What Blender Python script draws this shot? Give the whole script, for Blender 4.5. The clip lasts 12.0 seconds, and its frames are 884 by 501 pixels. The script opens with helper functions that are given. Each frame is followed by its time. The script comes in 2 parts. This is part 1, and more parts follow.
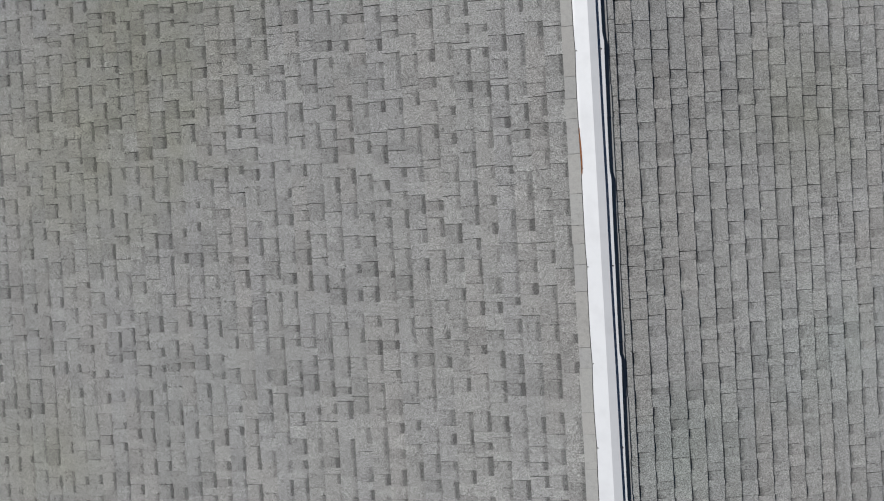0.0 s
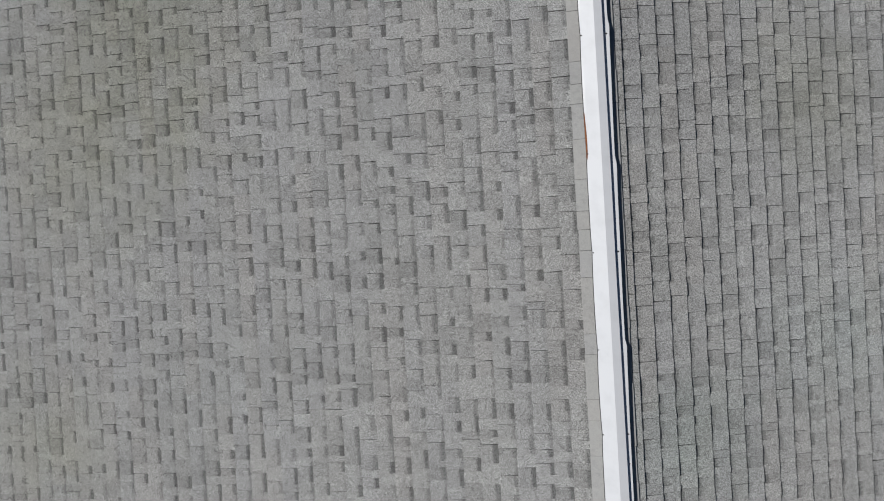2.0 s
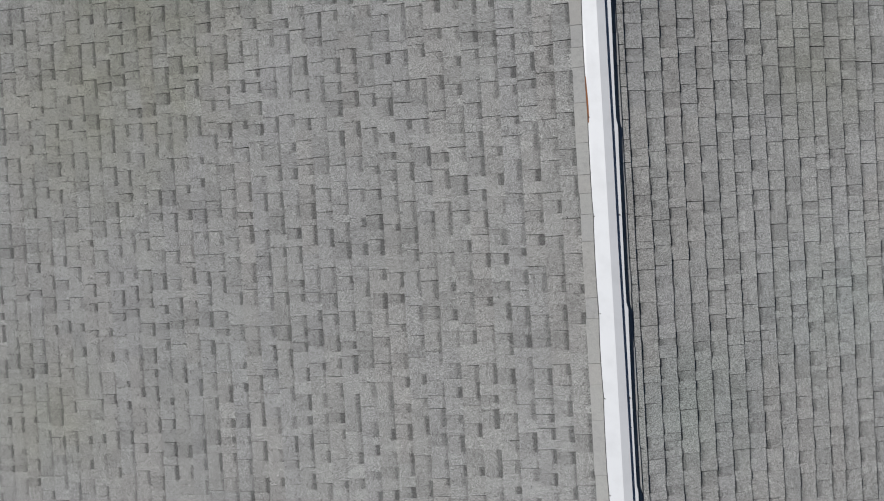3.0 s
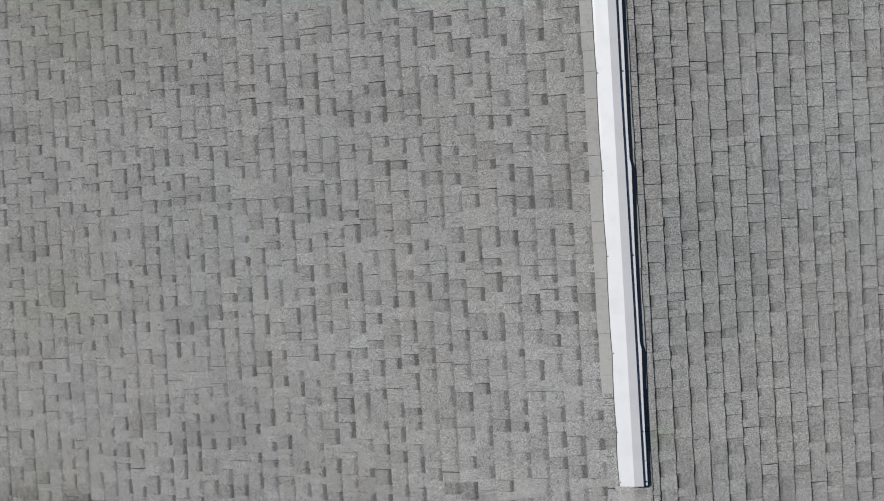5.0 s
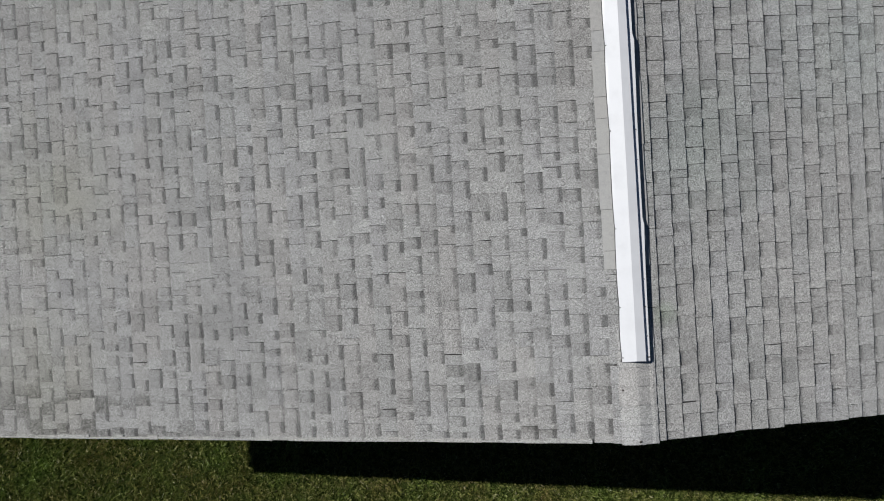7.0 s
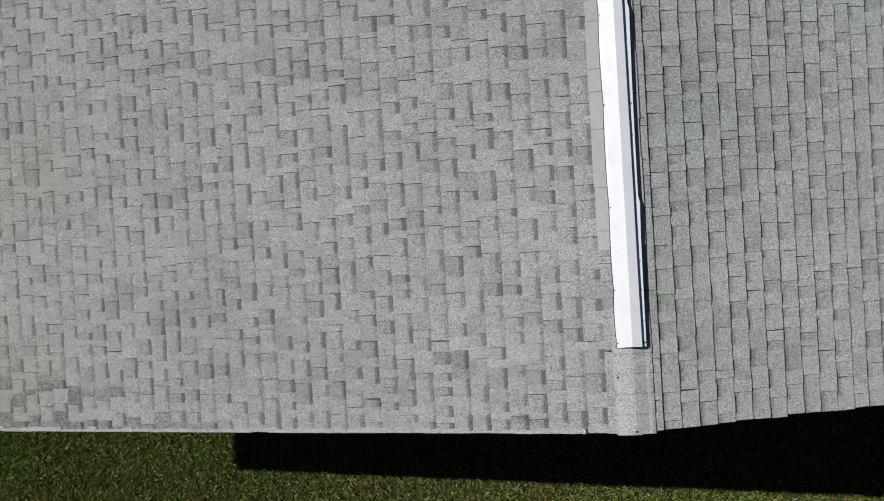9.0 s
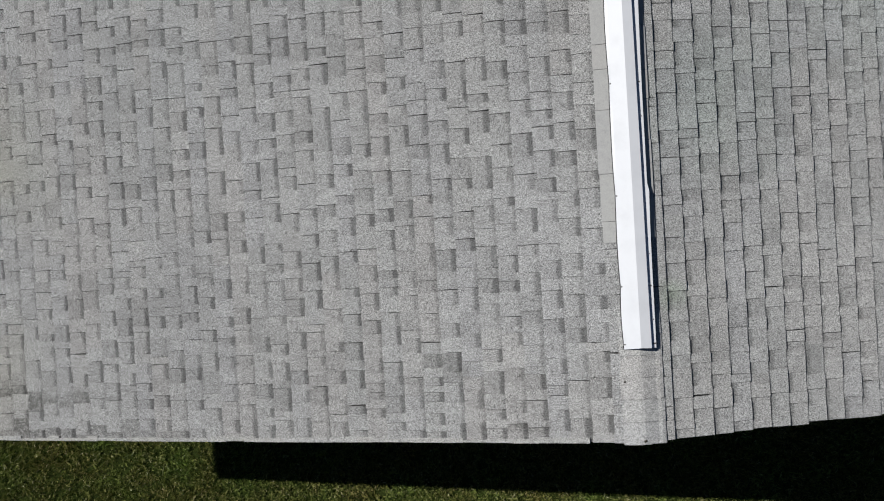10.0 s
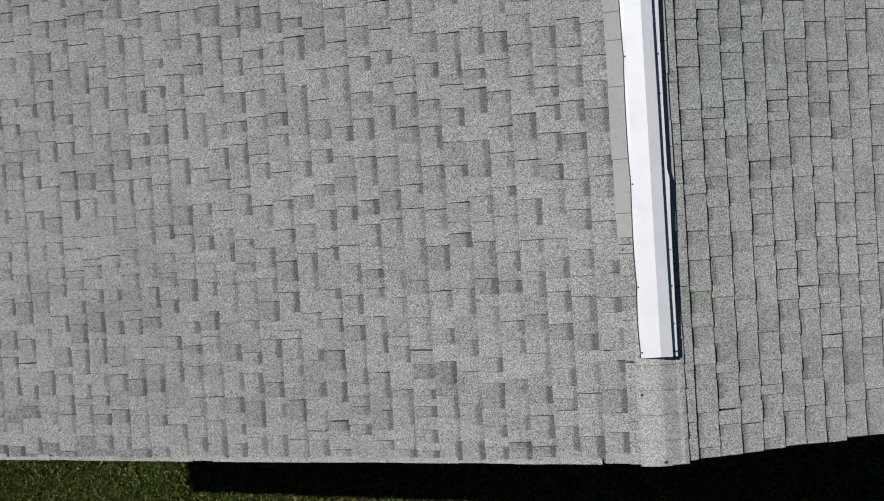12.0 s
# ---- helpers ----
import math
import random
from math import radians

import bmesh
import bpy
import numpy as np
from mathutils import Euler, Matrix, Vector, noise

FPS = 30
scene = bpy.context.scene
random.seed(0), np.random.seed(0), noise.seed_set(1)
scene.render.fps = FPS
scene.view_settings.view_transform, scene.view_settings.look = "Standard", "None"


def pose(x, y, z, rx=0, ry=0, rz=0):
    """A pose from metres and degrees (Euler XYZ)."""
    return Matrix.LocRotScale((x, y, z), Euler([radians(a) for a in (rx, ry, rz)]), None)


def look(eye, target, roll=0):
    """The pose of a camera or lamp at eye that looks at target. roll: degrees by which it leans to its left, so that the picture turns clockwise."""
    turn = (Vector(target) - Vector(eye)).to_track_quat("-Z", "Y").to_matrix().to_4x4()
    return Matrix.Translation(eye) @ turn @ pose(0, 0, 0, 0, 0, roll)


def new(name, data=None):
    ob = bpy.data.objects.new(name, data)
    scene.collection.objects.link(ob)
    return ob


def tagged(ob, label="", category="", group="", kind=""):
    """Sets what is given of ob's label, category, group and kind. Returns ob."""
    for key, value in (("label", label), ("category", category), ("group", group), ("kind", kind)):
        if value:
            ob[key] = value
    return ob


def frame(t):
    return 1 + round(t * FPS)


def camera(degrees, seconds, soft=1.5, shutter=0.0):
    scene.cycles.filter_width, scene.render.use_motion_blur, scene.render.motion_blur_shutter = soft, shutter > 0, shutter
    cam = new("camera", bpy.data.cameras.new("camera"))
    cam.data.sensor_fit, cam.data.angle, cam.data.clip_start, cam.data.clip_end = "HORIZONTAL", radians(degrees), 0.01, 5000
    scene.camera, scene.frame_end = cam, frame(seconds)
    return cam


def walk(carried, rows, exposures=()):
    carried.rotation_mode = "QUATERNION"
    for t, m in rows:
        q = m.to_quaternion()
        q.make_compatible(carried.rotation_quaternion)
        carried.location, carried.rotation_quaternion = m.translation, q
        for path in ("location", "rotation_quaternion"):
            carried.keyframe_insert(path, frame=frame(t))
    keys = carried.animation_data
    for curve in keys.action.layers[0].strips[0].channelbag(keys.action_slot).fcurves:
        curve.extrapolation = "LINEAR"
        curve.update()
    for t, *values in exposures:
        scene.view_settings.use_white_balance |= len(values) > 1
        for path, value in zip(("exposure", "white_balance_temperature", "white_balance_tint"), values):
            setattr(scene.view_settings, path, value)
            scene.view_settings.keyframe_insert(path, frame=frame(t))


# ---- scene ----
cam = camera(48.27, 12.0, soft=1.1)
# seconds, x, y, z, and the turn in degrees; the ridge runs along y at x = 0
ROWS = [
    (0.0, -0.9358, 3.9742, 11.9508, -1.048, 1.747, -3.279),
    (0.5, -0.9526, 3.9698, 11.9413, -1.067, 1.771, -3.286),
    (1.0, -0.9523, 3.9453, 11.9306, -1.054, 1.811, -3.305),
    (1.5, -0.9595, 3.913, 11.9261, -1.048, 1.767, -3.337),
    (2.0, -0.9689, 3.8725, 11.9224, -1.059, 1.803, -3.327),
    (2.5, -0.9796, 3.7698, 11.9178, -1.031, 1.803, -3.338),
    (4.5, -1.0491, 2.8217, 11.9126, -0.955, 1.822, -3.367),
    (5.0, -1.0728, 2.5402, 11.9166, -0.95, 1.817, -3.343),
    (5.5, -1.0879, 2.283, 11.9266, -1.04, 1.895, -3.346),
    (6.0, -1.1075, 2.0239, 11.9307, -1.052, 1.919, -3.365),
    (6.5, -1.1283, 1.7993, 11.9296, -1.117, 1.904, -3.35),
    (7.0, -1.1259, 1.6366, 11.9248, -1.07, 1.945, -3.336),
    (7.5, -1.112, 1.5822, 11.9287, -1.121, 1.984, -3.361),
    (9.5, -1.0496, 1.4124, 11.304, -0.688, 1.703, -3.349),
    (10.0, -1.0669, 1.3806, 10.9648, -0.663, 1.437, -3.362),
    (10.5, -1.0704, 1.3531, 10.5254, -0.681, 1.289, -3.36),
    (11.0, -1.1281, 1.3687, 10.1932, -0.987, 0.658, -3.421),
    (11.5, -1.1416, 1.378, 10.2002, -1.078, 0.49, -3.494),
    (12.0, -1.1077, 1.3946, 10.1962, -1.092, 0.754, -3.556),
]
walk(cam, [(t, pose(x, y, z, rx, ry, rz)) for t, x, y, z, rx, ry, rz in ROWS], exposures=[(0.0, -0.26), (5.0, -0.26), (6.0, -0.24), (6.5, -0.18), (7.5, -0.07), (9.5, -0.01), (10.5, -0.11), (12.0, -0.15)])

# ---- light ----
SUN_A, SUN_B = 0.75, -0.40          # shadow run per metre of height, along x and y
sun_dir = Vector((-SUN_A, -SUN_B, 1.0)).normalized()
sky = bpy.data.worlds.new("sky")
scene.world = sky
sky.use_nodes = True
nt = sky.node_tree
sky_tex = nt.nodes.new("ShaderNodeTexSky")
sky_tex.sky_type = "NISHITA"
sky_tex.sun_disc = False
sky_tex.sun_elevation = math.asin(sun_dir.z)
sky_tex.sun_rotation = math.atan2(sun_dir.x, sun_dir.y)
sky_tex.altitude, sky_tex.air_density, sky_tex.dust_density = 2500, 0.6, 0.0
nt.links.new(sky_tex.outputs[0], nt.nodes["Background"].inputs[0])
nt.nodes["Background"].inputs[1].default_value = 0.05
sun = new("sun", bpy.data.lights.new("sun", "SUN"))
sun.data.energy, sun.data.angle, sun.data.color = 5.0, radians(0.55), (1.0, 0.965, 0.92)
sun.matrix_world = look(sun_dir * 40, (0, 0, 0))

# ---- sizes ----
RIDGE = 4.6            # height of the ridge over the lawn
SLOPE = 0.2846         # rise per metre
TH = math.atan(SLOPE)
CO, SI = math.cos(TH), math.sin(TH)
HALF = 6.12            # ridge to eave, level
LENGTH = 12.0          # rake to rake
EXPO = 0.143           # shingle exposure
RUN = HALF / CO
rng = random.Random(7)


# ---- materials ----
def material(name, rough=0.8, metal=0.0):
    m = bpy.data.materials.new(name)
    m.use_nodes = True
    b = m.node_tree.nodes["Principled BSDF"]
    b.inputs["Roughness"].default_value = rough
    b.inputs["Metallic"].default_value = metal
    return m, m.node_tree, b


def node(tree, kind, **inputs):
    n = tree.nodes.new(kind)
    for key, value in inputs.items():
        n.inputs[key].default_value = value
    return n


def place(tree, scale=(1, 1, 1)):
    g = tree.nodes.new("ShaderNodeNewGeometry")
    mp = node(tree, "ShaderNodeMapping", Scale=scale)
    tree.links.new(g.outputs["Position"], mp.inputs["Vector"])
    return mp.outputs[0]


def noise_tex(tree, vec, scale, detail=2.0, rough=0.5):
    n = node(tree, "ShaderNodeTexNoise", Scale=scale, Detail=detail, Roughness=rough)
    tree.links.new(vec, n.inputs["Vector"])
    return n.outputs[0]


def ramp(tree, fac, stops):
    r = tree.nodes.new("ShaderNodeValToRGB")
    e = r.color_ramp.elements
    while len(e) < len(stops):
        e.new(0.5)
    for el, (pos, col) in zip(e, stops):
        el.position = pos
        el.color = (col, col, col, 1) if isinstance(col, float) else (*col, 1)
    tree.links.new(fac, r.inputs[0])
    return r.outputs[0]


def blend(tree, mode, fac, a, b):
    m = tree.nodes.new("ShaderNodeMix")
    m.data_type, m.blend_type = "RGBA", mode
    for sock, value in ((m.inputs[0], fac), (m.inputs[6], a), (m.inputs[7], b)):
        if isinstance(value, (float, int)):
            sock.default_value = value if sock.type == "VALUE" else (value, value, value, 1)
        elif isinstance(value, tuple):
            sock.default_value = (*value, 1)
        else:
            tree.links.new(value, sock)
    return m.outputs[2]


def bump(tree, bsdf, height, strength, distance):
    b = node(tree, "ShaderNodeBump", Strength=strength, Distance=distance)
    tree.links.new(height, b.inputs["Height"])
    tree.links.new(b.outputs[0], bsdf.inputs["Normal"])


STAINS = (   # x, y, radius, colour: brown lichen, green algae, sooty mould
    (-4.3, 5.0, 1.3, (0.87, 0.875, 0.78)), (-3.4, 6.0, 1.3, (0.88, 0.885, 0.81)), (-4.9, 2.2, 0.8, (0.90, 0.91, 0.84)),
    (0.62, 2.2, 0.6, (0.90, 0.96, 0.935)), (1.9, 2.9, 0.8, (0.93, 0.975, 0.965)), (-5.1, 0.5, 0.8, (0.93, 0.93, 0.87)),
    (0.24, 0.95, 0.12, (0.88, 0.97, 0.85)), (1.7, 4.8, 0.7, (0.91, 0.915, 0.85)), (-3.2, 2.7, 0.9, (0.94, 0.95, 0.95)))


MOULD = ((-5.1, 0.22, 0.8, 0.9), (-4.3, 0.14, 0.7, 0.8), (-3.5, 0.06, 0.4, 0.6), (-0.72, 0.14, 0.22, 0.8), (-1.3, 0.5, 0.3, 0.5))


def granule(name, tint, spread=0.1, grain=0.55, lichen=0.0, banded=False, relief=0.5, matt=0.5):
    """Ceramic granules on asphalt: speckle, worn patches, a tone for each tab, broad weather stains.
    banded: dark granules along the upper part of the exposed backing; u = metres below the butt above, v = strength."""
    m, t, b = material(name, 0.92)
    b.inputs["Diffuse Roughness"].default_value = matt
    pos = place(t)
    speck = noise_tex(t, pos, 150, 2.0, 0.85)
    fine = ramp(t, speck, [(0.32, 1.0 - grain), (0.5, 1.0), (0.68, 1.0 + grain * 1.15)])
    r0 = noise_tex(t, pos, 2.2, 5.0, 0.65)
    col = blend(t, "MULTIPLY", 1.0, tint, fine)
    clump = ramp(t, noise_tex(t, pos, 64, 2.0, 0.6), [(0.33, 1.0 - grain * 0.14), (0.5, 1.0), (0.67, 1.0 + grain * 0.14)])
    col = blend(t, "MULTIPLY", 1.0, col, clump)
    geo = t.nodes.new("ShaderNodeNewGeometry")
    tab = ramp(t, geo.outputs["Random Per Island"], [(0.0, 1.0 - spread), (0.35, 1.0), (1.0, 1.0 + spread * 0.6)])
    col = blend(t, "MULTIPLY", 1.0, col, tab)
    worn = ramp(t, noise_tex(t, pos, 26.0, 4.0, 0.7), [(0.30, 0.80), (0.48, 0.99), (0.70, 1.07)])
    patch = ramp(t, noise_tex(t, pos, 1.7, 3.0, 0.6), [(0.35, 0.25), (0.65, 1.0)])
    col = blend(t, "MULTIPLY", patch, col, worn)
    info = t.nodes.new("ShaderNodeObjectInfo")
    hue = ramp(t, info.outputs["Random"], [(0.0, (1.0, 0.995, 0.98)), (0.5, (0.985, 1.0, 0.99)), (1.0, (0.985, 0.997, 1.005))])
    col = blend(t, "MULTIPLY", 1.0, col, hue)
    broad = noise_tex(t, pos, 0.75, 4.0, 0.6)
    col = blend(t, "MULTIPLY", 1.0, col, ramp(t, broad, [(0.3, 0.90), (0.55, 1.0), (0.75, 1.06)]))
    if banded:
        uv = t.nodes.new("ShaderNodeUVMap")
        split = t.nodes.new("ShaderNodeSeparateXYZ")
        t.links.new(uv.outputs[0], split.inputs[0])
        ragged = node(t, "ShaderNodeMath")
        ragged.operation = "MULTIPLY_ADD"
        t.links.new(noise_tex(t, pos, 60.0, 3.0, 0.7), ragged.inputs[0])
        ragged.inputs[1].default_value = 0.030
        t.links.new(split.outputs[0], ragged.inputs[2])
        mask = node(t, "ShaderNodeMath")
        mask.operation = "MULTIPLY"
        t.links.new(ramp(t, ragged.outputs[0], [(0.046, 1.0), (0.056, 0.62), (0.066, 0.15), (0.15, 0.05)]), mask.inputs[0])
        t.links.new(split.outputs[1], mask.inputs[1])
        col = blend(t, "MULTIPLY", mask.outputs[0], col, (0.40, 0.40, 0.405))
    if lichen:
        for x, y, rad, tone in STAINS:
            d = t.nodes.new("ShaderNodeVectorMath")
            d.operation = "DISTANCE"
            flat = node(t, "ShaderNodeMapping", Scale=(1, 1, 0))
            t.links.new(pos, flat.inputs["Vector"])
            t.links.new(flat.outputs[0], d.inputs[0])
            d.inputs[1].default_value = (x, y, 0)
            edge = node(t, "ShaderNodeMath")
            edge.operation = "MULTIPLY_ADD"
            t.links.new(r0, edge.inputs[0])
            edge.inputs[1].default_value = rad * 1.6
            t.links.new(d.outputs["Value"], edge.inputs[2])
            size = node(t, "ShaderNodeMath")
            size.operation = "DIVIDE"
            t.links.new(edge.outputs[0], size.inputs[0])
            size.inputs[1].default_value = rad * 2.0
            col = blend(t, "MULTIPLY", ramp(t, size.outputs[0], [(0.42, lichen), (0.95, 0.0)]), col, tone)
        patchy = ramp(t, noise_tex(t, pos, 42.0, 6.0, 0.8), [(0.42, 0.15), (0.54, 1.0)])
        mouldy = ramp(t, geo.outputs["Random Per Island"], [(0.0, 1.0), (0.38, 0.9), (0.50, 0.12), (1.0, 0.05)])
        for x, y, rad, dark in MOULD:
            d = t.nodes.new("ShaderNodeVectorMath")
            d.operation = "DISTANCE"
            flat = node(t, "ShaderNodeMapping", Scale=(1, 2.2, 0))
            t.links.new(pos, flat.inputs["Vector"])
            t.links.new(flat.outputs[0], d.inputs[0])
            d.inputs[1].default_value = (x, y * 2.2, 0)
            near = ramp(t, d.outputs["Value"], [(rad * 0.5, dark), (rad, 0.0)])
            mask = node(t, "ShaderNodeMath")
            mask.operation = "MULTIPLY"
            t.links.new(near, mask.inputs[0])
            t.links.new(patchy, mask.inputs[1])
            held = node(t, "ShaderNodeMath")
            held.operation = "MULTIPLY"
            t.links.new(mask.outputs[0], held.inputs[0])
            t.links.new(mouldy, held.inputs[1])
            mask = held
            col = blend(t, "MULTIPLY", mask.outputs[0], col, (0.40, 0.395, 0.38))
        soot = ramp(t, noise_tex(t, pos, 9.0, 4.0, 0.7), [(0.62, 0.0), (0.80, 0.45)])
        col = blend(t, "MULTIPLY", soot, col, (0.72, 0.72, 0.70))
    t.links.new(col, b.inputs["Base Color"])
    bump(t, b, speck, relief, 0.002)
    return m


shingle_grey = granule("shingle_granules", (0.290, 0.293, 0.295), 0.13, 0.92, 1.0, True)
# near-black: cut butt faces, and the shadow lines painted beside raised tabs
shingle_edge = granule("shingle_cut_edge_and_shade", (0.042, 0.042, 0.041), 0.2, 0.3)
cap_grey = granule("cap_granules", (0.300, 0.303, 0.304), 0.08, 0.80, 0.6, relief=0.2, matt=0.0)
rake_grey = granule("rake_granules", (0.292, 0.295, 0.290), 0.16, 0.9, 0.8)
strip_grey = granule("smooth_strip", (0.358, 0.360, 0.359), 0.06, 0.12, relief=0.15)


def painted_metal():
    m, t, b = material("white_enamel", 0.38)
    pos = place(t)
    dirt = ramp(t, noise_tex(t, pos, 6.0, 5.0, 0.65), [(0.45, 1.0), (0.8, 0.90)])
    col = blend(t, "MULTIPLY", 1.0, (0.59, 0.612, 0.645), dirt)
    t.links.new(col, b.inputs["Base Color"])
    bump(t, b, noise_tex(t, place(t, (1, 0.25, 1)), 9.0, 2.0), 0.10, 0.004)
    return m


def plain(name, col, rough=0.7, metal=0.0, scale=14.0, spread=0.18, relief=0.001):
    m, t, b = material(name, rough, metal)
    n = noise_tex(t, place(t), scale, 5.0, 0.6)
    t.links.new(blend(t, "MULTIPLY", 1.0, col, ramp(t, n, [(0.3, 1.0 - spread), (0.7, 1.0 + spread)])), b.inputs["Base Color"])
    bump(t, b, n, 0.4, relief)
    return m


enamel = painted_metal()
rust = plain("rust", (0.20, 0.075, 0.028), 0.9, 0.0, 60, 0.5)
screw_metal = plain("screw_metal", (0.10, 0.095, 0.09), 0.5, 0.6, 80, 0.3)
baffle_black = plain("vent_baffle", (0.02, 0.02, 0.022), 0.7)
deck_wood = plain("roof_deck", (0.06, 0.06, 0.06), 0.85)
fascia_paint = plain("fascia_paint", (0.55, 0.54, 0.50), 0.6)
drip_metal = plain("drip_edge", (0.42, 0.42, 0.40), 0.5, 0.0, 30, 0.25)
siding = plain("siding", (0.46, 0.44, 0.40), 0.7, 0.0, 3.0, 0.12, 0.004)
twig_bark = plain("twig_bark", (0.035, 0.028, 0.02), 0.9)


def lawn_ground():
    m, t, b = material("lawn_soil", 1.0)
    b.inputs["Specular IOR Level"].default_value = 0.05
    pos = place(t)
    n = noise_tex(t, pos, 38, 6.0, 0.7)
    col = ramp(t, n, [(0.3, (0.010, 0.015, 0.005)), (0.5, (0.028, 0.038, 0.011)), (0.72, (0.070, 0.088, 0.030))])
    far = noise_tex(t, pos, 0.6, 4.0, 0.6)
    col = blend(t, "MULTIPLY", 1.0, col, ramp(t, far, [(0.3, (1.1, 0.95, 0.8)), (0.7, (0.85, 1.1, 0.8))]))
    t.links.new(col, b.inputs["Base Color"])
    bump(t, b, n, 1.0, 0.03)
    return m


def blade():
    m, t, b = material("grass_blade", 0.75)
    geo = t.nodes.new("ShaderNodeNewGeometry")
    col = ramp(t, geo.outputs["Random Per Island"], [(0.0, (0.022, 0.038, 0.010)), (0.35, (0.100, 0.128, 0.034)), (0.78, (0.200, 0.215, 0.070)), (0.96, (0.30, 0.29, 0.14)), (1.0, (0.55, 0.53, 0.40))])
    patch = noise_tex(t, place(t), 1.3, 4.0, 0.65)
    col = blend(t, "MULTIPLY", 1.0, col, ramp(t, patch, [(0.32, (1.15, 0.96, 0.88)), (0.5, (0.95, 0.97, 0.82)), (0.68, (0.92, 1.22, 0.78))]))
    t.links.new(col, b.inputs["Base Color"])
    b.inputs["Specular IOR Level"].default_value = 0.1
    return m


soil, grass_green = lawn_ground(), blade()


# ---- mesh helpers ----
def part(name, bm, mat, parent, label=""):
    me = bpy.data.meshes.new(name)
    bmesh.ops.recalc_face_normals(bm, faces=bm.faces)
    bm.to_mesh(me)
    bm.free()
    me.materials.append(mat)
    ob = new(name, me)
    ob.parent = parent
    if label:
        ob["label"] = label
    return ob


def box(bm, x0, x1, y0, y1, z0, z1, bevel=0.0):
    r = bmesh.ops.create_cube(bm, size=1.0)
    for v in r["verts"]:
        v.co = Vector(((x0 + x1) / 2 + v.co.x * (x1 - x0), (y0 + y1) / 2 + v.co.y * (y1 - y0), (z0 + z1) / 2 + v.co.z * (z1 - z0)))
    if bevel:
        bmesh.ops.bevel(bm, geom=list({e for v in r["verts"] for e in v.link_edges}), offset=bevel, segments=1, affect="EDGES")


def prism(bm, profile, y0, y1):
    """A closed profile in x and z, drawn out along y."""
    a = [bm.verts.new((x, y0, z)) for x, z in profile]
    b = [bm.verts.new((x, y1, z)) for x, z in profile]
    n = len(profile)
    bm.faces.new(a)
    bm.faces.new(b[::-1])
    for i in range(n):
        bm.faces.new((a[i], b[i], b[(i + 1) % n], a[(i + 1) % n]))


def on_slope(side, u, y, w=0.0):
    """A point u metres down the slope (side -1: towards -x), w above the deck."""
    return Vector((side * (u * CO + w * SI), y, RIDGE - u * SI + w * CO))


def slope_pose(side, u, y, w=0.0, spin=0.0):
    p = on_slope(side, u, y, w)
    return pose(p.x, p.y, p.z, 0, side * math.degrees(TH), 0) @ pose(0, 0, 0, 0, 0, spin)


# ---- ground ----
def make_ground():
    bm = bmesh.new()
    bmesh.ops.create_grid(bm, x_segments=40, y_segments=40, size=400)
    return tagged(part("ground", bm, soil, None), "dark green mown lawn around the house", "lawn", kind="structure")


make_ground()

# ---- house ----
house = tagged(new("house"), "single-storey house with a grey asphalt shingle gable roof", "house")
DECK = -0.012
EAVE_Z = RIDGE - HALF * SLOPE


def make_walls():
    wx, y0, y1, t = HALF - 0.45, 0.35, LENGTH - 0.35, 0.16
    top = EAVE_Z + 0.45 * SLOPE - 0.16
    for x0, x1 in ((-wx, -wx + t), (wx - t, wx)):
        bm = bmesh.new()
        box(bm, x0, x1, y0 + t, y1 - t, 0, top)
        part("side_wall", bm, siding, house)
    for ya, yb in ((y0, y0 + t), (y1 - t, y1)):
        bm = bmesh.new()
        prism(bm, [(-wx, 0), (wx, 0), (wx, top), (0, RIDGE - 0.16), (-wx, top)], ya, yb)
        part("gable_wall", bm, siding, house)


def make_roof(side):
    bm = bmesh.new()
    pts = [on_slope(side, u, 0, w) for u, w in ((0, DECK), (RUN - 0.01, DECK), (RUN - 0.01, DECK - 0.025), (0, DECK - 0.025))]
    prism(bm, [(p.x, p.z) for p in pts], 0.022, LENGTH - 0.012)
    slope = part("roof_slope", bm, deck_wood, house, "weathered grey laminated asphalt shingles")
    for y0, y1 in ((0.030, 0.055), (LENGTH - 0.045, LENGTH - 0.020)):
        bm = bmesh.new()
        pts = [on_slope(side, u, 0, w) for u, w in ((0, DECK - 0.027), (RUN - 0.03, DECK - 0.027), (RUN - 0.03, DECK - 0.075), (0, DECK - 0.075))]
        prism(bm, [(p.x, p.z) for p in pts], y0, y1)
        part("rake_board", bm, fascia_paint, house)
    bm = bmesh.new()
    pts = [on_slope(side, u, 0, w) for u, w in ((0.0, DECK + 0.004), (RUN, DECK + 0.004), (RUN, DECK + 0.001), (0.0, DECK + 0.001))]
    prism(bm, [(p.x, p.z) for p in pts], 0.013, 0.07)
    part("drip_edge", bm, drip_metal, house, "pale metal drip edge along the rake")
    bm = bmesh.new()
    e0, e1 = on_slope(side, RUN - 0.03, 0, DECK - 0.03), on_slope(side, RUN - 0.005, 0, DECK - 0.03)
    prism(bm, [(e0.x, e0.z), (e1.x, e1.z), (e1.x, e1.z - 0.05), (e0.x, e0.z - 0.05)], 0.05, LENGTH - 0.05)
    part("eave_board", bm, fascia_paint, house)
    return slope


make_walls()
roofs = {side: make_roof(side) for side in (-1, 1)}


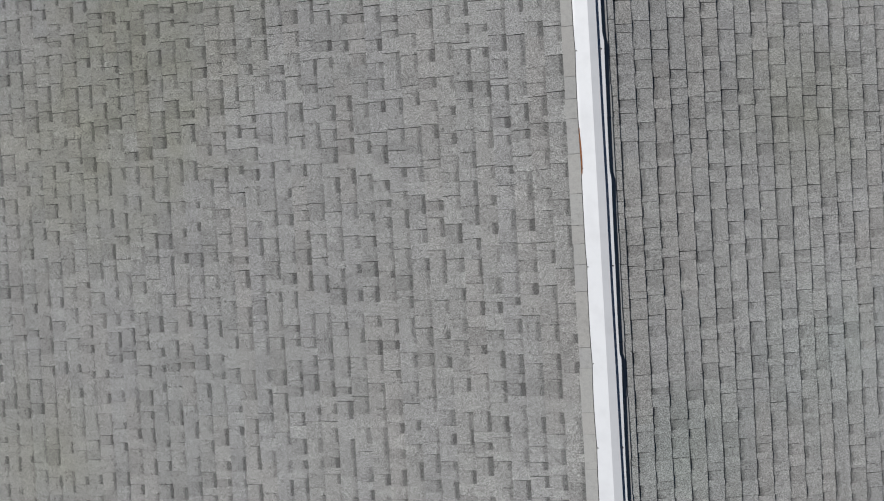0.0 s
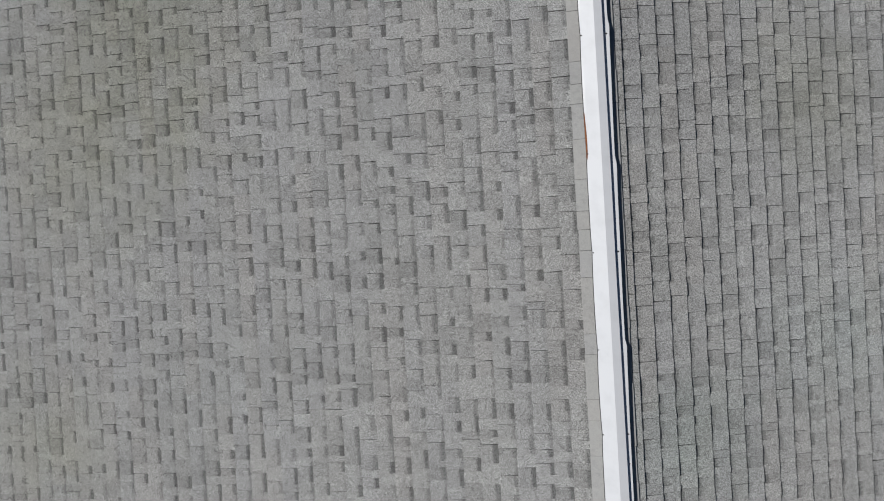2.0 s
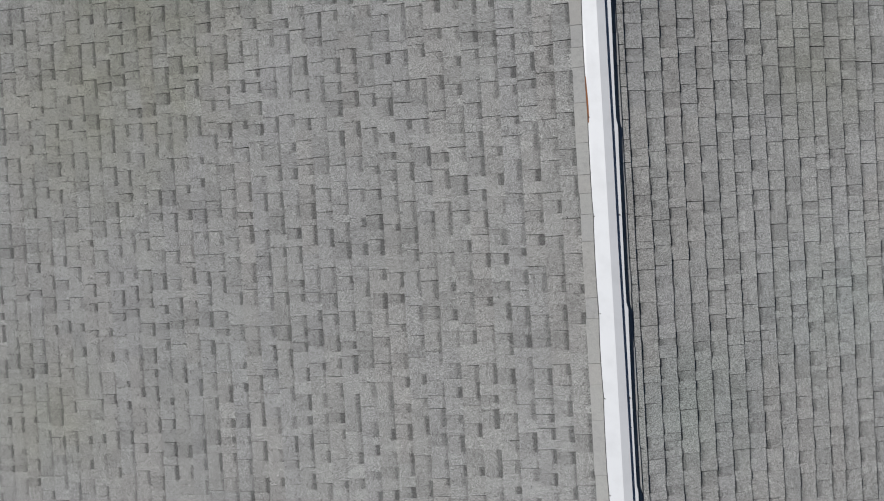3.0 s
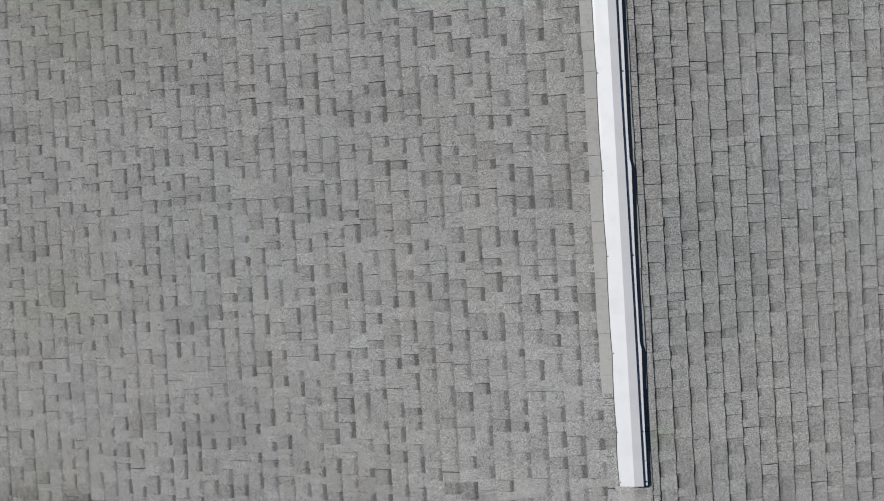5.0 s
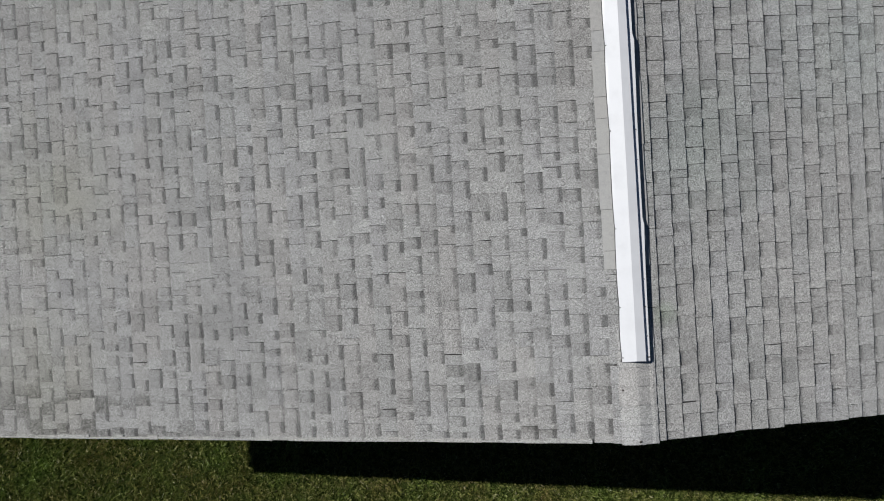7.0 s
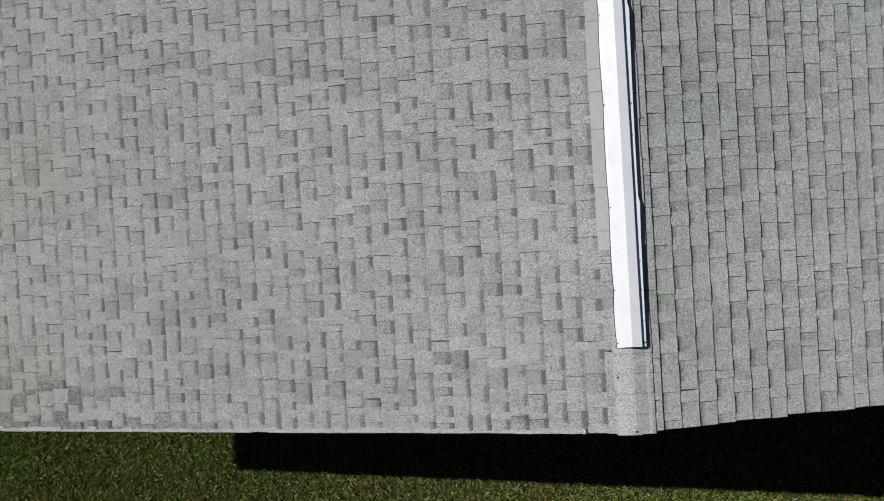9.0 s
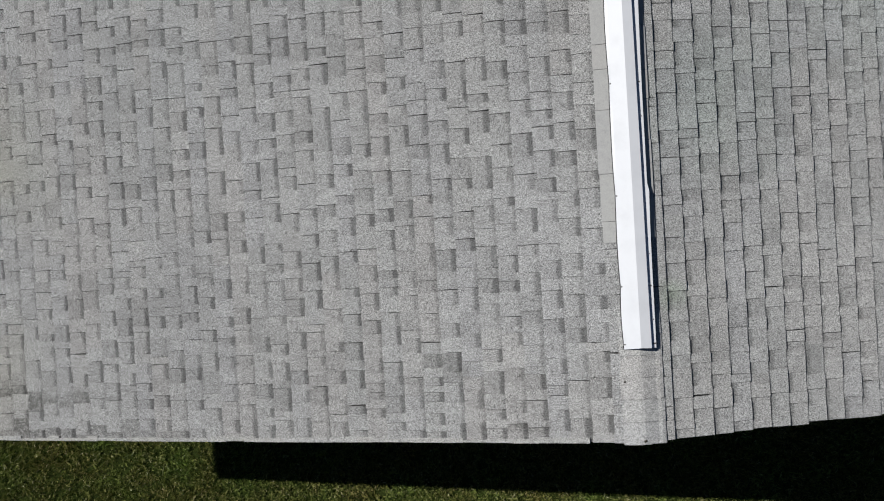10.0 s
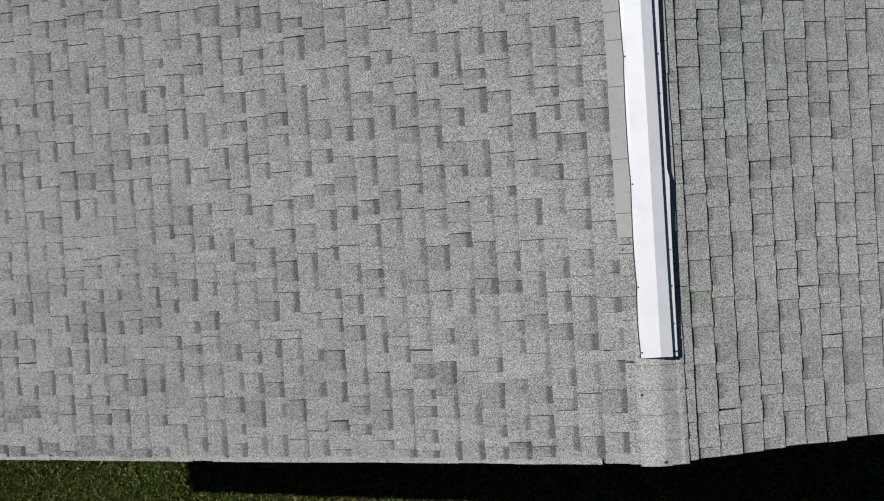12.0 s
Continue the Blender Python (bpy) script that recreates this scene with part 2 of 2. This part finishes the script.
# ---- shingles ----
def shingle_geometry(side, r, length=1.0, tabs=True):
    """One laminated shingle: a backing sheet with thicker tabs on it. Butt edge at u = 0, upslope negative."""
    verts, faces, slots, uvs = [], [], [], []
    back, tab = 0.0050, 0.0056 if side < 0 else 0.0043
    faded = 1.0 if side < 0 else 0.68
    top = -(EXPO + 0.022)

    def quad(pts, slot, band=0.0, shift=0.0):
        i = len(verts)
        verts.extend((side * u, v, w) for u, v, w in pts)
        order = (0, 1, 2, 3) if side > 0 else (3, 2, 1, 0)
        faces.append(tuple(i + k for k in order))
        slots.append(slot)
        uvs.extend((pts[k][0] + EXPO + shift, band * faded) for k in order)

    def lift(u):
        return 0.0135 * (u - top) / -top

    quad([(0.0, 0.0, 0.0), (0.0, 0.0, lift(0.0) + back), (top, 0.0, back), (top, 0.0, 0.0)], 1)
    v, raised = 0.0, r.random() < 0.5
    while v < length - 1e-6:
        if raised:
            w = r.choice((r.uniform(0.05, 0.09), r.uniform(0.08, 0.14), r.uniform(0.13, 0.20)))
        else:
            w = r.choice((r.uniform(0.06, 0.10), r.uniform(0.09, 0.15), r.uniform(0.13, 0.19)))
        w *= 0.86 if tabs else 1.6
        e = length if length - v - w < 0.05 else v + w
        skew = r.uniform(-0.005, 0.005)
        butt = r.uniform(-0.0014, 0.0010)
        if raised or not tabs:
            h = back + tab + r.uniform(-0.0008, 0.0016)
            c = 0.0050 if r.random() < 0.03 else r.uniform(0.0018, 0.0042)
            d, c2 = max(0.0006, c * r.uniform(0.4, 1.3)), 0.0008
            tilt = r.uniform(-0.0012, 0.0012)
            a0, a1, b0, b1 = v, e, v + skew, e + skew
            hi = [(butt, a0 + c, lift(butt) + h), (butt + tilt, a1 - c2, lift(butt) + h), (top, b1 - c2, h), (top, b0 + d, h)]
            lo = [(butt, a0, lift(butt) + back), (butt, a1, lift(butt) + back), (top, b1, back), (top, b0, back)]
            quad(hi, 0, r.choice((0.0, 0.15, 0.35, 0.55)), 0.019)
            # dark sloped strip on the -y side, standing in for the tab's thin shadow
            quad([lo[0], hi[0], hi[3], lo[3]], 1)
            quad([hi[1], lo[1], lo[2], hi[2]], 0)
            quad([(butt, a0, 0.0), (butt + tilt, a1, 0.0), hi[1], hi[0]], 1)
        else:
            butt -= 0.001
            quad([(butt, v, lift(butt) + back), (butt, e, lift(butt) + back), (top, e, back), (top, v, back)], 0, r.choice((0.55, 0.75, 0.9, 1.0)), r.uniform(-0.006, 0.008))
            quad([(butt, v, 0.0), (butt, e, 0.0), (butt, e, lift(butt) + back), (butt, v, lift(butt) + back)], 1)
        v = e
        raised = not raised
        if r.random() < 0.09:
            raised = True
    return verts, faces, slots, uvs


def shingle_mesh(name, verts, faces, slots, uvs):
    me = bpy.data.meshes.new(name)
    me.from_pydata(verts, [], faces)
    for m in SHINGLE_MATS:
        me.materials.append(m)
    me.polygons.foreach_set("material_index", slots)
    layer = me.uv_layers.new(name="layout")
    layer.data.foreach_set("uv", [c for uv in uvs for c in uv])
    me.update()
    return me


def butt_line(side, n):
    """Distance below the ridge of the n-th butt edge; the courses towards +x close up a little."""
    u = U0[side] + n * EXPO
    if side > 0:
        u -= 0.0018 * max(0, n - 3) + (0.018 if n > 11 else 0.0)
    return u


SHINGLE_MATS = [shingle_grey, shingle_edge]
U0 = {-1: 0.187, 1: 0.209}     # first butt line below the ridge
NEAR_Y = 7.0
NEAR_COURSES = {-1: 38, 1: 18}
KINDS = {}
for side in (-1, 1):
    KINDS[side] = []
    for k in range(36):
        layout = shingle_geometry(side, rng)
        KINDS[side].append((shingle_mesh("shingle", *layout), layout))


def lay_shingles(side):
    slope = roofs[side]
    rest_v, rest_f, rest_s, rest_uv = [], [], [], []
    r = random.Random(31 + side)
    count = int((RUN - U0[side]) / EXPO) + 1
    for n in range(count):
        u = butt_line(side, n)
        y = 0.010
        start = r.uniform(0.15, 0.95)
        first = True
        plain_row = side > 0 and n == 0
        while y < LENGTH - 1e-6:
            length = min(start if first else 1.0, LENGTH - y)
            m = slope_pose(side, u + r.uniform(-0.0008, 0.0008), y + (r.uniform(-0.008, 0.006) if first else 0), DECK + 0.004, r.uniform(-0.06, 0.06))
            near = n < NEAR_COURSES[side] and y < NEAR_Y
            if length < 0.999 or plain_row:
                layout = shingle_geometry(side, r, length, not plain_row)
                me = shingle_mesh("shingle", *layout) if near else None
            else:
                me, layout = r.choice(KINDS[side])
            if near:
                ob = new("shingle", me)
                ob.parent = slope
                ob.matrix_basis = m
            else:
                i = len(rest_v)
                rest_v.extend(tuple(m @ Vector(v)) for v in layout[0])
                rest_f.extend(tuple(i + k for k in f) for f in layout[1])
                rest_s.extend(layout[2])
                rest_uv.extend(layout[3])
            y += length
            first = False
    field = new("shingle_field", shingle_mesh("shingle_field", rest_v, rest_f, rest_s, rest_uv))
    field.parent = slope
    tagged(field, kind="stuff")


# ---- ridge caps and the smooth strips beside the vent ----
def cap_piece(width_l, width_r, length, seed):
    """A cap shingle bent over the ridge, butt edge at y = 0, running to +y."""
    r = random.Random(seed)
    bm = bmesh.new()
    prof = []
    for i in range(13):
        f = i / 12
        x = -width_l + f * (width_l + width_r)
        z = -SLOPE * (math.sqrt(x * x + 0.014 ** 2) - 0.006) + (0.007 if i > 10 else 0.0)
        prof.append((x, z))
    rows = []
    for y, w in ((0.0, 0.015), (0.004, 0.0165), (length * 0.5, 0.012), (length, 0.006)):
        rows.append([bm.verts.new((x + r.uniform(-0.001, 0.001), y + (r.uniform(-0.002, 0.002) if y < 0.01 else 0), z + w)) for x, z in prof])
    low = [bm.verts.new((x, 0.0, z + 0.006)) for x, z in prof]
    rows.insert(0, low)
    for a, b in zip(rows, rows[1:]):
        for i in range(12):
            bm.faces.new((a[i], a[i + 1], b[i + 1], b[i]))
    for i in (0, 12):
        foot = [bm.verts.new((row[i].co.x, row[i].co.y, row[i].co.z - 0.012)) for row in rows[1:]]
        for k in range(3):
            bm.faces.new((rows[k + 1][i], rows[k + 2][i], foot[k + 1], foot[k]))
    return bm


def lay_caps():
    for k in range(6):
        y = -0.004 + k * 0.143 + rng.uniform(-0.004, 0.004)
        ob = part("ridge_cap", cap_piece(0.128 + rng.uniform(-0.004, 0.004), 0.146 + rng.uniform(-0.001, 0.001), 0.19, k), cap_grey, roofs[-1])
        ob.matrix_basis = pose(0, y, RIDGE, 0, 0, rng.uniform(-0.5, 0.5))


def lay_strips(side, u0, u1, y0, y1):
    r = random.Random(5 + side)
    y = y0
    while y < y1:
        length = r.choice((r.uniform(0.12, 0.2), r.uniform(0.2, 0.3), r.uniform(0.3, 0.42)))
        bm = bmesh.new()
        w = r.uniform(0.0265, 0.0280)
        box(bm, u0, u1 + r.uniform(-0.004, 0.004), 0.0012, length - 0.0012, 0.0, w, 0.0015)
        if side < 0:
            for v in bm.verts:
                v.co.x = -v.co.x
        ob = part("cap_strip", bm, strip_grey, roofs[side], "smooth pale strip beside the vent")
        ob.matrix_basis = slope_pose(side, 0, y, DECK + 0.008, r.uniform(-0.1, 0.1))
        y += length


def lay_rake_strips(side):
    """Pale edge pieces laid along the rake."""
    r = random.Random(11)
    u = 0.35
    while u < RUN - 0.1:
        length = min(r.choice((r.uniform(0.08, 0.2), r.uniform(0.2, 0.45))), RUN - u)
        bm = bmesh.new()
        box(bm, u, u + length + 0.004, r.uniform(0.0, 0.006), r.uniform(0.018, 0.040), 0.0, r.uniform(0.0275, 0.0310))
        for v in bm.verts:
            v.co.x *= side
        ob = part("rake_strip", bm, rake_grey, roofs[side], "pale worn edge strip along the rake")
        ob.matrix_basis = slope_pose(side, 0, 0, DECK + 0.004)
        u += length


# ---- the ridge vent ----
VENT_Y0, VENT_Y1 = 0.622, LENGTH - 0.62
VENT_Z = RIDGE + 0.012
SCREWS = (0.645, 1.017, 1.60, 2.32, 2.95, 3.67, 4.40, 5.27, 5.98, 6.7)
KINKS = (1.64, 2.98, 4.32, 5.35, 6.6)


def hem_x(y):
    """The left hem bows out between its screws."""
    for a, b in zip(SCREWS, SCREWS[1:]):
        if a <= y <= b:
            f = (y - a) / (b - a)
            return -0.0965 - 0.0065 * math.sin(math.pi * f) ** 0.7 + 0.002 * noise.noise((y * 3.1, 2.0, 0.0))
    return -0.099


def lip_x(y):
    """The lip is bent out below each kink and eases back."""
    add = 0.0
    for k in KINKS:
        if y < k:
            add = max(add, 0.011 * math.exp(-(k - y) / 0.30))
        elif y < k + 0.03:
            add = max(add, 0.011 * (1 - (y - k) / 0.03))
    return 0.103 + add + 0.0025 * noise.noise((y * 1.7, 7.0, 0.0))


def vent_sheet(profile, step=0.05):
    """A folded sheet: profile(y) gives points in x and z, from hem to lip."""
    bm = bmesh.new()
    count = int((VENT_Y1 - VENT_Y0) / step)
    ys = [VENT_Y0 + (VENT_Y1 - VENT_Y0) * i / count for i in range(count + 1)]
    rows = [[bm.verts.new((x, y + ((0.10 * x if x < 0 else -0.05 * x) if y == VENT_Y0 else 0.0), VENT_Z + z)) for x, z in profile(y)] for y in ys]
    for a, b in zip(rows, rows[1:]):
        for i in range(len(a) - 1):
            bm.faces.new((a[i], a[i + 1], b[i + 1], b[i]))
    bm.normal_update()
    bmesh.ops.solidify(bm, geom=bm.faces[:], thickness=0.0012)
    return bm


def make_vent():
    vent = tagged(new("ridge_vent"), "white enamelled metal ridge vent screwed along the roof ridge", "roof vent")
    wav = lambda y, s: 0.0022 * noise.noise((y * 1.3, s, 0.0))
    fold = lambda y: 0.0615 + 0.007 * max(0.0, 1.0 - (y - VENT_Y0) / 3.0) + wav(y, 4)   # wider towards the end
    top = lambda y: [(hem_x(y) + 0.001, -0.020), (hem_x(y), -0.006), (-0.088, 0.002), (0.0, 0.060 + wav(y, 1)), (fold(y), 0.050), (fold(y) + 0.0015, 0.0195)]
    part("cover", vent_sheet(top), enamel, vent)
    flange = lambda y: [(0.057, 0.0200), (0.081, 0.0195), (lip_x(y), 0.0195), (lip_x(y) + 0.001, 0.004)]
    part("flange", vent_sheet(flange), enamel, vent)
    bm = bmesh.new()
    prism(bm, [(x, VENT_Z + z) for x, z in ((0.0575, 0.0035), (0.088, 0.0025), (0.088, -0.036), (0.0575, -0.032))], VENT_Y0 + 0.01, VENT_Y1 - 0.01)
    part("baffle", bm, baffle_black, vent, "black slotted baffle in the vent's groove")
    bm = bmesh.new()
    prism(bm, [(x, VENT_Z + z) for x, z in ((-0.090, -0.004), (0.0, 0.053), (0.058, 0.042), (0.058, -0.01), (-0.06, -0.016), (-0.09, -0.018))], VENT_Y0 + 0.012, VENT_Y0 + 0.016)
    part("end_plug", bm, baffle_black, vent)
    # black strip added along the left hem to draw the shaded gap beneath it
    gasket = lambda y: [(hem_x(y) - 0.0045, -0.021), (hem_x(y) - 0.004, -0.010), (hem_x(y) + 0.002, -0.0085)]
    part("gasket", vent_sheet(gasket), baffle_black, vent, "black strip added as the dark gap under the hem")
    for i, y in enumerate(SCREWS):
        spots = [(hem_x(y) + 0.005, -0.004)]
        if i in (0, 1, 3, 5, 7):
            spots.append((0.088, 0.0195))
        if i == 0:
            spots.append((0.0975, 0.0190))
        for x, z in spots:
            bm = bmesh.new()
            bmesh.ops.create_cone(bm, cap_ends=True, segments=8, radius1=0.0062, radius2=0.0045, depth=0.006)
            for v in bm.verts:
                v.co += Vector((x, y, VENT_Z + z + 0.003))
            part("screw", bm, screw_metal, vent)
    for i, (y, x) in enumerate(((0.80, 0.094), (1.22, 0.092), (2.1, 0.090))):
        bm = bmesh.new()
        bmesh.ops.create_cone(bm, cap_ends=True, segments=6, radius1=0.0045, radius2=0.003, depth=0.004)
        for v in bm.verts:
            v.co += Vector((x, y, VENT_Z + 0.0200))
        part("rivet", bm, screw_metal, vent)
    bm = bmesh.new()
    pts = []
    for i in range(13):
        f = i / 12
        y = 4.36 + 0.34 * f
        wide = 0.0075 * math.sin(math.pi * min(1.0, f * 1.05 + 0.02)) ** 0.8 * (1.0 - 0.5 * f) + 0.001
        z = -0.0045
        pts.append((bm.verts.new((hem_x(y) - 0.003, y, VENT_Z + z - 0.003)), bm.verts.new((hem_x(y) + wide, y, VENT_Z + z + 0.0035 + wide * 0.5))))
    for (a, b), (c, d) in zip(pts, pts[1:]):
        bm.faces.new((a, b, d, c))
    part("rust_patch", bm, rust, vent, "orange rust along the vent's hem")
    return vent


make_vent()
lay_caps()
lay_rake_strips(-1)
lay_strips(-1, 0.07, 0.192, 1.30, 7.4)
lay_strips(1, 0.07, 0.150, 1.32, 7.4)


# ---- twigs on the roof ----
def twig(side, u, y, turn, length):
    bm = bmesh.new()
    n = 6
    rings = []
    for i in range(n):
        f = i / (n - 1)
        rad = 0.0026 * (1 - 0.5 * f)
        c = Vector((f * length, 0.004 * math.sin(f * 3.0), 0.003))
        rings.append([bm.verts.new(c + Vector((0, math.cos(a) * rad, math.sin(a) * rad))) for a in (0, 1.57, 3.14, 4.71)])
    for a, b in zip(rings, rings[1:]):
        for i in range(4):
            bm.faces.new((a[i], a[(i + 1) % 4], b[(i + 1) % 4], b[i]))
    ob = tagged(part("twig", bm, twig_bark, None), "short dark twig lying on the shingles", "twig", "twigs on the roof")
    ob.matrix_basis = slope_pose(side, u, y, 0.0105, turn)


for u, y, turn, length in ((1.955, 1.348, 15, 0.032), (2.52, 1.40, 25, 0.03), (4.86, 1.96, 95, 0.022)):
    twig(-1, u, y, turn, length)


# ---- a dark moss clump on the ridge's end ----
def make_moss(x, y, size):
    bm = bmesh.new()
    bmesh.ops.create_icosphere(bm, subdivisions=2, radius=size)
    for v in bm.verts:
        k = 1.0 + 0.45 * noise.noise(v.co * 60.0)
        v.co = Vector((v.co.x * 1.5 * k, v.co.y * k, v.co.z * 0.6 * k))
    ob = tagged(part("moss_clump", bm, twig_bark, None), "small dark moss clump on the ridge cap", "moss")
    ob.matrix_basis = pose(x, y, RIDGE - abs(x) * SLOPE + 0.018, 0, 0, 30)


make_moss(0.004, 0.016, 0.008)
make_moss(-0.105, 0.40, 0.006)


# ---- grass ----
def make_grass():
    r = np.random.RandomState(4)
    n = 300000
    cx, cy = r.uniform(-7.2, 4.2, 16000), r.uniform(-2.7, -0.25, 16000)
    own = r.randint(0, 16000, n)
    x, y = cx[own] + r.normal(0, 0.020, n), cy[own] + r.normal(0, 0.020, n)
    ang, h = r.uniform(0, 2 * np.pi, n), r.uniform(0.012, 0.044, n) * (0.5 + r.uniform(0.3, 1.3, 16000)[own])
    w, lean = r.uniform(0.0026, 0.0056, n), r.uniform(0.2, 1.2, n)
    dx, dy = np.cos(ang), np.sin(ang)
    v = np.zeros((n, 4, 3))
    v[:, 0] = np.stack([x - dy * w, y + dx * w, np.zeros(n)], 1)
    v[:, 1] = np.stack([x + dy * w, y - dx * w, np.zeros(n)], 1)
    v[:, 2] = np.stack([x + dx * h * lean * 0.5 + dy * w * 0.7, y + dy * h * lean * 0.5 - dx * w * 0.7, h * 0.7], 1)
    v[:, 3] = np.stack([x + dx * h * lean, y + dy * h * lean, h], 1)
    me = bpy.data.meshes.new("grass")
    me.from_pydata(v.reshape(-1, 3).tolist(), [], [(4 * i, 4 * i + 1, 4 * i + 2, 4 * i + 3) for i in range(n)])
    me.materials.append(grass_green)
    tagged(new("grass", me), "short dark green lawn grass with dry blades", "grass", kind="stuff")


make_grass()

# ---- shingles, laid last ----
for side in (-1, 1):
    lay_shingles(side)
